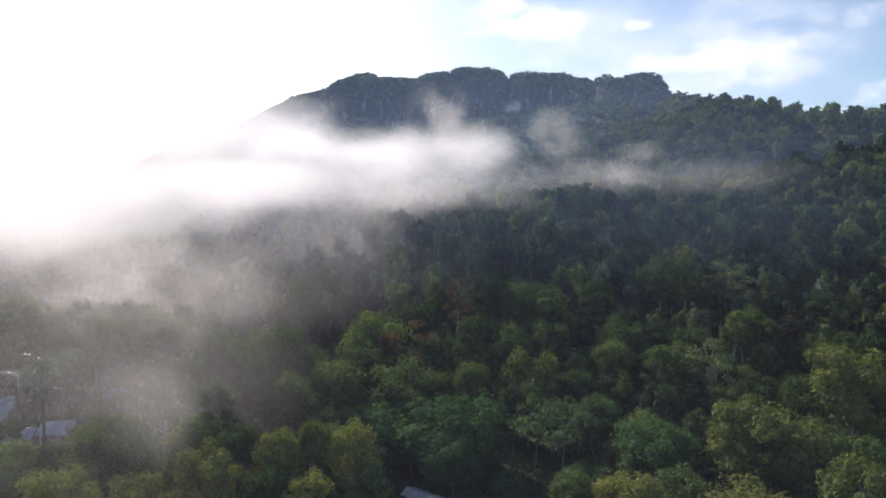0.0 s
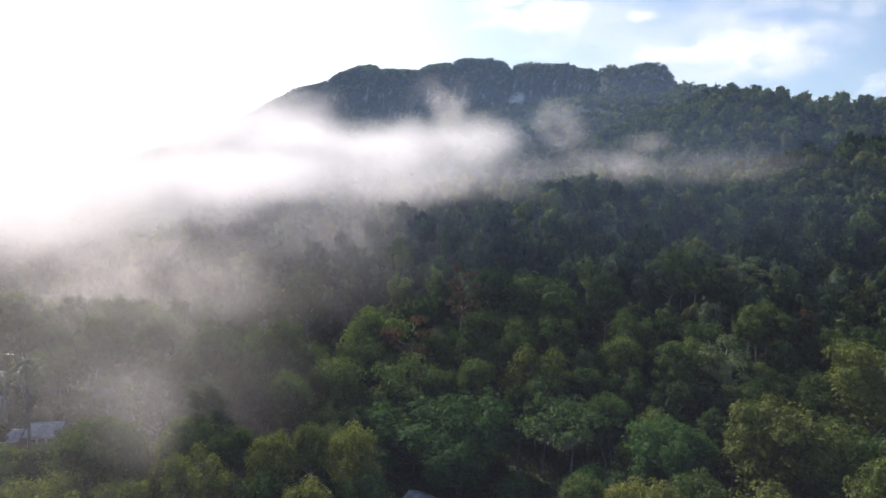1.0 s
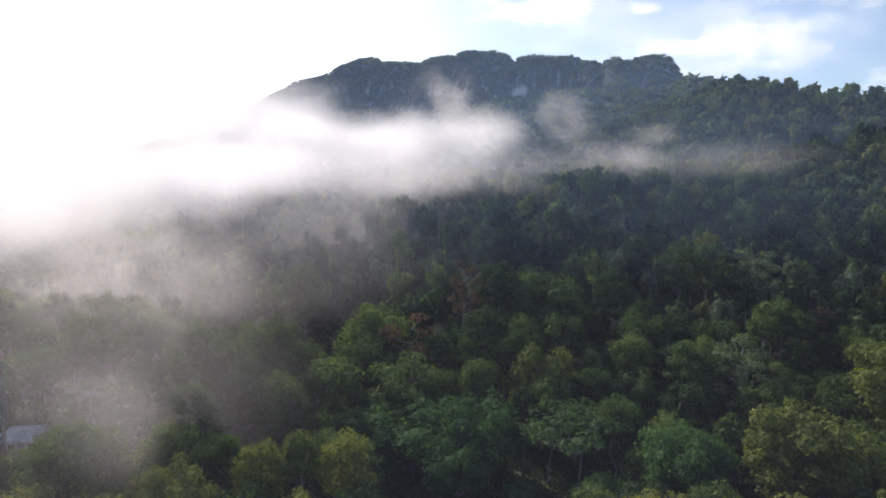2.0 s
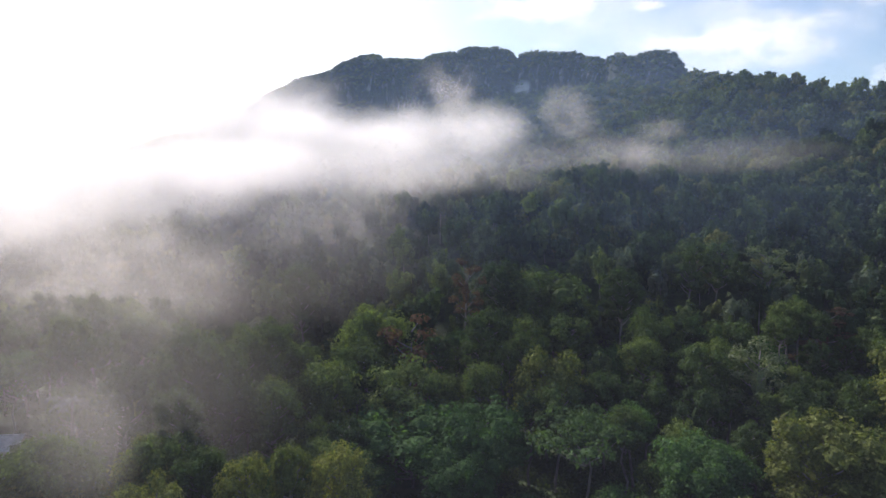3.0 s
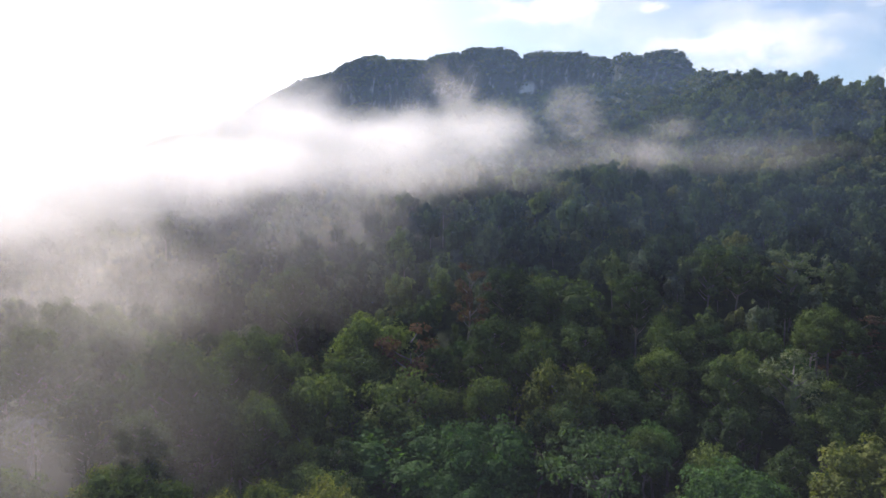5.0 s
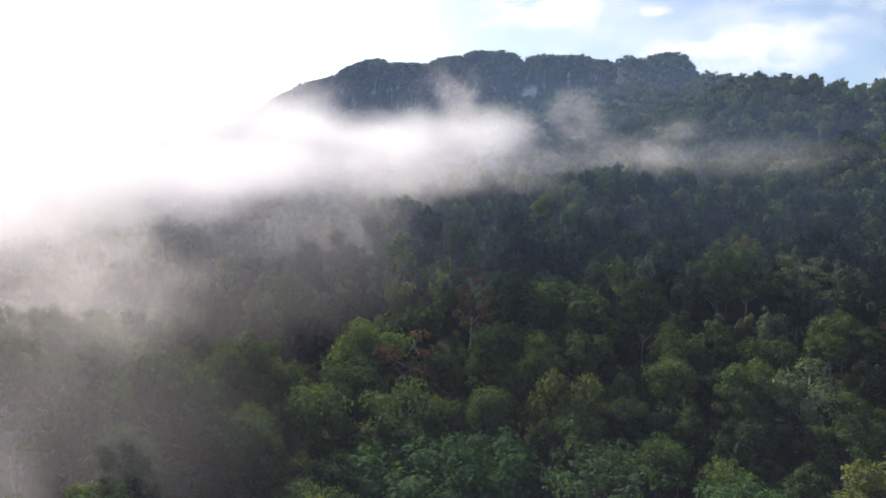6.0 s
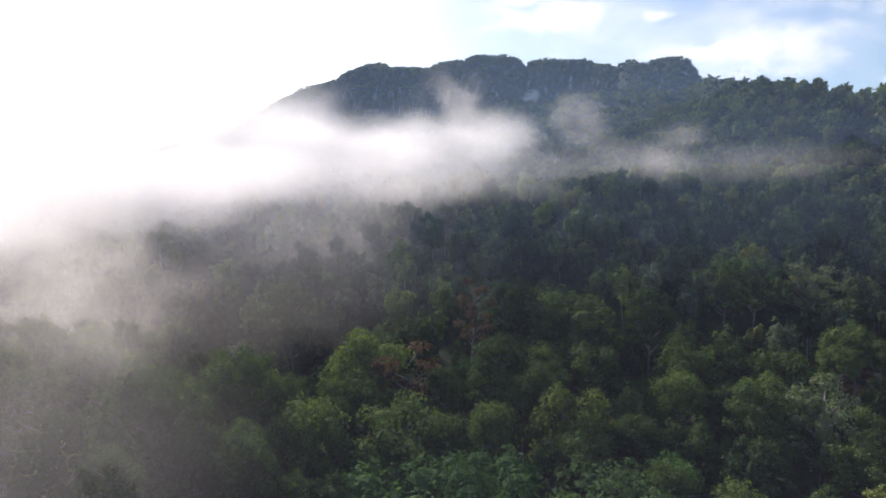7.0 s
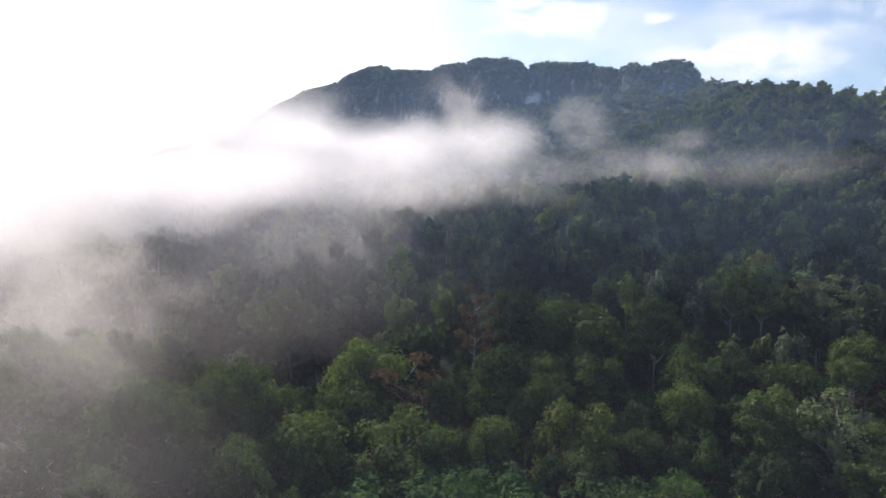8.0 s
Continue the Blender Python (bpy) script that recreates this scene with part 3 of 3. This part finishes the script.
woods("woods_lower", "dense dark green rainforest on the lower slope", 31, 112, 262, 5.9, 190, 0.085, (9.5, 18), (4.6, 9.2),
      lambda X, Y: not_planted(X, Y) & rooted(X, Y), trunks=0.2)
woods("woods_middle", "dense rainforest climbing the middle slope", 32, 262, 455, 6.2, 70, 0.14, (6.5, 13.5), (5.5, 11),
      lambda X, Y: rooted(X, Y) & ((X > -10) | (Y > 430)), trunks=0.1, uneven=(0.6, 0.8, 1.0, 1.15, 1.4))
woods("woods_upper", "distant rainforest on the mountain and its ridge", 33, 455, 600, 5.6, 26, 0.2, (4.0, 6.6), (5, 9),
      lambda X, Y: rooted(X, Y, 2.2) & ~on_last_dome(X, Y), uneven=(0.55, 0.8, 1.0, 1.15, 1.35))
woods("woods_crest", "low wind-clipped rainforest on the limestone domes", 34, 530, 812, 4.0, 10, 0.32, (1.8, 3.4), (4.0, 6.5),
      lambda X, Y: rooted(X, Y, 4.5) & (((Y > 600) & (X < 190)) | on_last_dome(X, Y)))


def scrub(seed, count, x0, x1, y0, y1, size, in_clearing=False, mat=WOODS[0]):
    rng = np.random.default_rng(seed)
    X, Y = rng.uniform(x0, x1, count), rng.uniform(y0, y1, count)
    open_ground = np.array([clearing(x, y) for x, y in zip(X, Y)])
    ok = (np.abs(X) < 0.82 * Y + 10) & (open_ground == in_clearing)
    X, Y = X[ok], Y[ok]
    R = rng.uniform(0.7, 1.9, len(X))
    blobs = np.stack([X, Y, ground_height(X, Y) + R * 0.5, R, R * 0.9], 1)
    pts, nrm = clump_points(rng, blobs, len(X) * 26)
    tagged(new("undergrowth", cards_mesh("undergrowth", leaf_cards(rng, pts, nrm, size), mat)), "tangled green shrubs under the trees", "shrubs", kind="stuff")


def cliff_scrub(seed, count):
    """Bushes and small trees that cling to the limestone faces, with bare rock between the patches."""
    rng = np.random.default_rng(seed)
    X, Y = rng.uniform(-300, 215, count), rng.uniform(500, 815, count)
    gx, gy = steepness(X, Y)
    Z = ground_height(X, Y)
    bare = ripple(X, Z * 1.6, 13, 7) + 0.5 * ripple(X * 1.5, Z, 6, 2)
    ok = (np.hypot(gx, gy) > 1.0) & (gy > 0) & (bare < 0.42) & (np.hypot(X - 77, Z - 170) > 7)
    X, Y, Z = X[ok], Y[ok], Z[ok]
    R = rng.uniform(0.9, 2.4, len(X))
    blobs = np.stack([X, Y - 0.4 * R, Z, R, R * 0.9], 1)
    which = rng.choice(3, len(X), p=(0.4, 0.35, 0.25))
    for k, mat in enumerate((WOODS[0], WOODS[1], WOODS[3])):
        mine = blobs[which == k]
        pts, nrm = clump_points(rng, mine, len(mine) * 9)
        cards = np.concatenate([leaf_cards(rng, pts, nrm + np.array([0, -0.3, 0.4]), 1.0), clump_cores(mine, 0.8, 5, 2)])
        tagged(new("cliff_scrub", cards_mesh("cliff_scrub", cards, mat)), "dark bushes clinging to the pale limestone cliffs", "shrubs", kind="stuff")


cliff_scrub(43, 26000)
scrub(41, 2000, -110, 110, 46, 150, 0.5)
scrub(44, 85, 4, 20, 84, 97, 0.36, True, WOODS[2])
scrub(46, 260, 2, 34, 91, 108, 0.4)
scrub(45, 60, -9, 18, 88, 97, 0.36, True)


# ---- palms ----
def palm(x, y, top):
    z = float(ground_height(x, y))
    rng = np.random.default_rng(int(1000 + 13 * abs(x)))
    h = top - 1.2 - z
    tree = tagged(new("palm_tree"), "tall coconut palm with shiny grey-green fronds", "palm", "palms by the houses")
    tree.location = (x, y, z)
    lean = rng.normal(0, 0.5, 2)
    v, f = tube([(0, 0, -0.6), (lean[0] * 0.2, lean[1] * 0.2, h * 0.35), (lean[0] * 0.6, lean[1] * 0.6, h * 0.7), (lean[0], lean[1], h)], [0.26, 0.2, 0.17, 0.15], 8)
    new("trunk", mesh_from("trunk", v, f, BARK, True)).parent = tree
    for k in range(17):
        a, up = k * 2.4 + rng.uniform(-0.5, 0.5), rng.uniform(-0.9, 1.4)
        length, tilt = rng.uniform(1.5, 3.5), rng.uniform(-0.9, 0.9)
        fv, ff = [], []
        for s in range(15):
            t = s / 14
            out = length * t * math.cos(up * (1 - t))
            zz = h + length * t * math.sin(up) - (1.1 + 0.9 * math.cos(up)) * t * t
            p = Vector((lean[0] + math.cos(a) * out, lean[1] + math.sin(a) * out, zz))
            side = Vector((-math.sin(a), math.cos(a), tilt))
            w = 0.42 * math.sin(math.pi * min(0.12 + 0.88 * t, 0.99)) + 0.05
            along = Vector((math.cos(a), math.sin(a), -0.3)) * 0.16
            for sgn in (-1, 1):
                b = len(fv)
                fv += [p, p + along, p + along * 1.8 + side * sgn * w * rng.uniform(0.5, 1.25) + Vector((0, 0, rng.uniform(-0.6, 0) * w)), p + along * 0.8 + side * sgn * w * 0.7 + Vector((0, 0, -0.2 * w))]
                ff.append((b, b + 1, b + 2, b + 3))
        new("frond", mesh_from("frond", [tuple(q) for q in fv], ff, LEAF["palm"])).parent = tree
    return tree


palm(-53.4, 78.5, 41.5)
palm(-63.5, 88, 37.0)
palm(-50.0, 90, 34.0)


# ---- huts and houses ----
def part(name, bm, mat, parent, label=""):
    me = bpy.data.meshes.new(name)
    bm.to_mesh(me)
    bm.free()
    me.materials.append(mat)
    ob = new(name, me)
    ob.parent = parent
    if label:
        tagged(ob, label)
    return ob


def box(bm, x0, x1, y0, y1, z0, z1):
    v = bmesh.ops.create_cube(bm, size=1.0)["verts"]
    for p in v:
        p.co = Vector(((x0 + x1) / 2 + p.co.x * (x1 - x0), (y0 + y1) / 2 + p.co.y * (y1 - y0), (z0 + z1) / 2 + p.co.z * (z1 - z0)))
    return v


def tin_sheet(bm, a, b, up, waves=9):
    """A corrugated sheet from the eave line a-b along the vector up."""
    a, b, up = Vector(a), Vector(b), Vector(up)
    n = up.cross(b - a).normalized()
    rows = []
    for j in (0, 1):
        for lift in (0.0, -0.025):
            rows.append([bm.verts.new(a.lerp(b, k / (waves * 2)) + up * j + n * (0.03 * (k % 2) + lift)) for k in range(waves * 2 + 1)])
    for k in range(waves * 2):
        bm.faces.new((rows[0][k], rows[0][k + 1], rows[2][k + 1], rows[2][k]))
        bm.faces.new((rows[1][k + 1], rows[1][k], rows[3][k], rows[3][k + 1]))
        bm.faces.new((rows[1][k], rows[1][k + 1], rows[0][k + 1], rows[0][k]))
        bm.faces.new((rows[2][k], rows[2][k + 1], rows[3][k + 1], rows[3][k]))
    bmesh.ops.recalc_face_normals(bm, faces=bm.faces)


def hut(x, y, turn, length, depth, eave, ridge, label, wall_mat, lift=0.0):
    house = tagged(new("house"), label, "house", "village houses")
    house.matrix_world = pose(x, y, float(ground_height(x, y)) + lift, 0, 0, turn)
    L, D = length / 2, depth / 2
    for name, dims in (("wall", (-L, L, -D, -D + 0.15, -1.5, eave)), ("wall", (-L, L, D - 0.15, D, -1.5, eave)),
                       ("wall", (-L, -L + 0.15, -D + 0.15, D - 0.15, -1.5, eave)), ("wall", (L - 0.15, L, -D + 0.15, D - 0.15, -1.5, eave))):
        bm = bmesh.new()
        box(bm, *dims)
        part(name, bm, wall_mat, house)
    for s in (-1, 1):
        bm = bmesh.new()
        p = [bm.verts.new(q) for q in ((s * (L - 0.08), -D, eave), (s * (L - 0.08), D, eave), (s * (L - 0.08), 0, ridge - 0.08))]
        bm.faces.new(p)
        bmesh.ops.solidify(bm, geom=bm.faces[:], thickness=0.1)
        part("gable", bm, wall_mat, house)
    over, slope = 0.45, Vector((0, D, ridge - eave))
    extra = slope * (over / D)
    sheets = max(int(length / 1.1), 3)
    for s in (-1, 1):
        up = Vector((0, -s * D, ridge - eave)) * (1 + over / D)
        for k in range(sheets):
            x0, x1 = -L - over + (length + 2 * over) * k / sheets, -L - over + (length + 2 * over) * (k + 1) / sheets + 0.05
            bm = bmesh.new()
            low = Vector((0, s * (D + over), eave - extra.z + 0.02 + 0.012 * (k % 2)))
            tin_sheet(bm, (x0, low.y, low.z), (x1, low.y, low.z), up, 5)
            part("roof_sheet", bm, TIN, house)
    bm = bmesh.new()
    box(bm, -L - over, L + over, -0.16, 0.16, ridge + 0.02, ridge + 0.07)
    part("ridge_cap", bm, TIN, house)
    bm = bmesh.new()
    box(bm, -0.45, 0.45, -D - 0.03, -D + 0.004, -0.3, 1.95)
    part("door", bm, BOARD, house, "weathered board door")
    if wall_mat is PLASTER:
        for wx in (-L * 0.62, L * 0.62):
            bm = bmesh.new()
            for dims in ((-0.42, 0.42, 0.0, 0.07), (-0.42, 0.42, 0.93, 1.0), (-0.42, -0.35, 0.07, 0.93), (0.35, 0.42, 0.07, 0.93), (-0.03, 0.03, 0.07, 0.93)):
                box(bm, wx + dims[0], wx + dims[1], -D - 0.05, -D + 0.004, 0.9 + dims[2], 0.9 + dims[3])
            window = part("window", bm, BOARD, house, "small window with a dark pane")
            bm = bmesh.new()
            box(bm, wx - 0.36, wx + 0.36, -D - 0.012, -D + 0.003, 0.96, 1.84)
            part("pane", bm, GLASS, window)
    return house


hut(-2.2, 85.6, -37, 7.2, 2.2, 2.5, 2.9, "long low hut with a grey weathered roof", BOARD)
hut(-58.8, 90, 8, 3.9, 3.8, 2.6, 3.7, "pale house with a light tin roof among trees", PLASTER)
hut(-70.6, 93, 20, 4.2, 4.0, 4.6, 5.9, "two-storey pale house with a tin roof", PLASTER)
hut(-63.6, 88, 14, 3.8, 3.2, 2.0, 2.9, "low shed with a weathered tin roof", BOARD)
hut(-60.0, 81.5, 5, 3.2, 3.0, 2.0, 2.8, "low shed with a rusty tin roof", BOARD)


# ---- mist ----
def mist_bank(x, y, z, rx, ry, rz, density, mat=None, sheets=4, label="white morning mist, partly sheets of haze and sun glare, over the forest"):
    """A bank of mist: wavy veils one behind the other inside an ellipsoid."""
    rng = np.random.default_rng(int(abs(x) * 7 + abs(y) * 3 + z))
    n, v, f = 21, [], []
    for s in range(sheets):
        yy = 0.7 * ((s + 0.5) / sheets * 2 - 1)
        a, b, c = rng.uniform(0, 6.3, 3)
        for i in range(n):
            for j in range(n):
                u, w = 2 * i / (n - 1) - 1, 2 * j / (n - 1) - 1
                v.append((u, yy + 0.22 / sheets * (math.sin(2.6 * u + a) * math.cos(2.2 * w + b) + 0.4 * math.sin(4.3 * u + c)), w))
        for i in range(n - 1):
            for j in range(n - 1):
                u, w = (2 * i + 1) / (n - 1) - 1, (2 * j + 1) / (n - 1) - 1
                k = s * n * n + i * n + j
                if u * u + w * w + yy * yy < 1.12:
                    f.append((k, k + n, k + n + 1, k + 1))
    bank = new("mist_bank", mesh_from("mist_bank", v, f, mat or MIST, True))
    bank.matrix_world = pose(x, y, z) @ Matrix.Diagonal((rx, ry, rz, 1))
    bank.color = (1, 1, 1, density)
    return tagged(bank, label, "mist", kind="stuff")


# tongue of mist behind the wooded shoulder, thinning out over the slope
mist_bank(-50, 338, 92, 120, 40, 27, 0.2, sheets=5)
mist_bank(-24, 330, 98, 46, 30, 24, 0.14, sheets=4)
mist_bank(14, 318, 93, 36, 22, 22, 0.13, sheets=3)
mist_bank(-92, 350, 106, 48, 26, 28, 0.17, sheets=4)
mist_bank(-175, 325, 94, 120, 40, 56, 0.24, sheets=7)
mist_bank(-130, 400, 116, 84, 30, 46, 0.22, sheets=5)
mist_bank(-215, 470, 150, 100, 30, 70, 0.22, sheets=5)
mist_bank(-330, 640, 150, 150, 40, 95, 0.24, sheets=5)
mist_bank(-3, 398, 122, 27, 16, 34, 0.085, WISP, sheets=3)
mist_bank(16, 388, 112, 30, 14, 20, 0.1, WISP, sheets=3)
mist_bank(68, 380, 111, 22, 10, 22, 0.048, WISP, sheets=3)
mist_bank(76, 372, 104, 24, 10, 14, 0.04, WISP, sheets=3)
# over the crest of the shoulder
mist_bank(-40, 205, 69, 62, 9, 15, 0.13, sheets=4)
mist_bank(-72, 214, 69, 50, 8, 16, 0.2, sheets=4)
mist_bank(-75, 300, 86, 80, 20, 22, 0.2, sheets=4)
mist_bank(-12, 190, 69, 40, 8, 13, 0.08, sheets=4)
mist_bank(12, 184, 68, 30, 8, 11, 0.05, sheets=3)
mist_bank(8, 250, 82, 42, 9, 15, 0.10, sheets=3)
mist_bank(74, 240, 79, 24, 8, 13, 0.08, WISP, sheets=3)
mist_bank(52, 220, 72, 52, 8, 11, 0.045, WISP, sheets=3)
mist_bank(108, 246, 75, 60, 9, 10, 0.03, WISP, sheets=3)
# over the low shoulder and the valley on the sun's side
# blue-tinted haze sheets that paint distance over the lower slope
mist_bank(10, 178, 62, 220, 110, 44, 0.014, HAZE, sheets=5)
mist_bank(-100, 220, 62, 62, 18, 20, 0.19, sheets=4)
mist_bank(-156, 205, 66, 72, 20, 30, 0.22, sheets=4)
mist_bank(-112, 165, 55, 52, 22, 22, 0.15, sheets=3)
mist_bank(-165, 260, 72, 100, 30, 40, 0.235, sheets=5)
mist_bank(-154, 180, 56, 74, 25, 32, 0.22, sheets=4)
mist_bank(-80, 146, 46, 44, 14, 26, 0.09, WISP, sheets=3)
mist_bank(-76, 122, 46, 56, 18, 26, 0.055, MIST_GLARE, sheets=2)
mist_bank(-56, 106, 42, 24, 8, 22, 0.035, WISP, sheets=3)
mist_bank(-31, 62, 41, 7, 3, 11, 0.045, WISP, sheets=2)
mist_bank(-29, 65, 46, 6, 3, 9, 0.04, WISP, sheets=2)
mist_bank(-25, 68, 52, 9, 3, 9, 0.05, WISP, sheets=2)
# near veils on the left: thin mist, thickened to imitate veiling sun glare
mist_bank(-60, 84, 44, 40, 8, 34, 0.03, MIST_GLARE, sheets=2)
mist_bank(-38, 76, 40, 32, 4, 26, 0.043, MIST_GLARE, sheets=2)
mist_bank(-30, 138, 46, 58, 6, 26, 0.035, MIST_GLARE, sheets=2)
mist_bank(-40, 54, 40, 30, 3, 32, 0.03, MIST_GLARE, sheets=1)
mist_bank(-48, 188, 57, 70, 22, 26, 0.11, MIST_GLARE, sheets=2)
# thin haze in the air, its blue light painted in as sheet tint
mist_bank(60, 480, 150, 620, 60, 190, 0.042, HAZE, sheets=2, label="blue-tinted sheets painting morning haze before the mountain")
mist_bank(140, 300, 100, 460, 70, 120, 0.04, HAZE, sheets=1, label="blue-tinted sheet painting morning haze over the slope")
mist_bank(-20, 56, 45, 160, 4, 70, 0.014, NEAR_HAZE, sheets=1, label="blue-tinted sheet painting morning haze over the valley")

# fair-weather clouds far behind the mountain
for cx, cz, crx, crz, dense in ((520, 985, 330, 130, 0.15), (310, 1075, 130, 50, 0.22), (990, 985, 130, 45, 0.22),
                                (1560, 830, 560, 210, 0.13), (1180, 800, 420, 90, 0.12), (2050, 1040, 420, 90, 0.07)):
    mist_bank(cx, 3000, cz, crx, 90, crz, dense, CLOUD, 4, "white fair-weather cloud in the morning sky").name = "cloud"
mist_bank(1350, 3300, 980, 1500, 90, 620, 0.1, CIRRUS, 3, "thin veil of high white cloud").name = "cloud_veil"
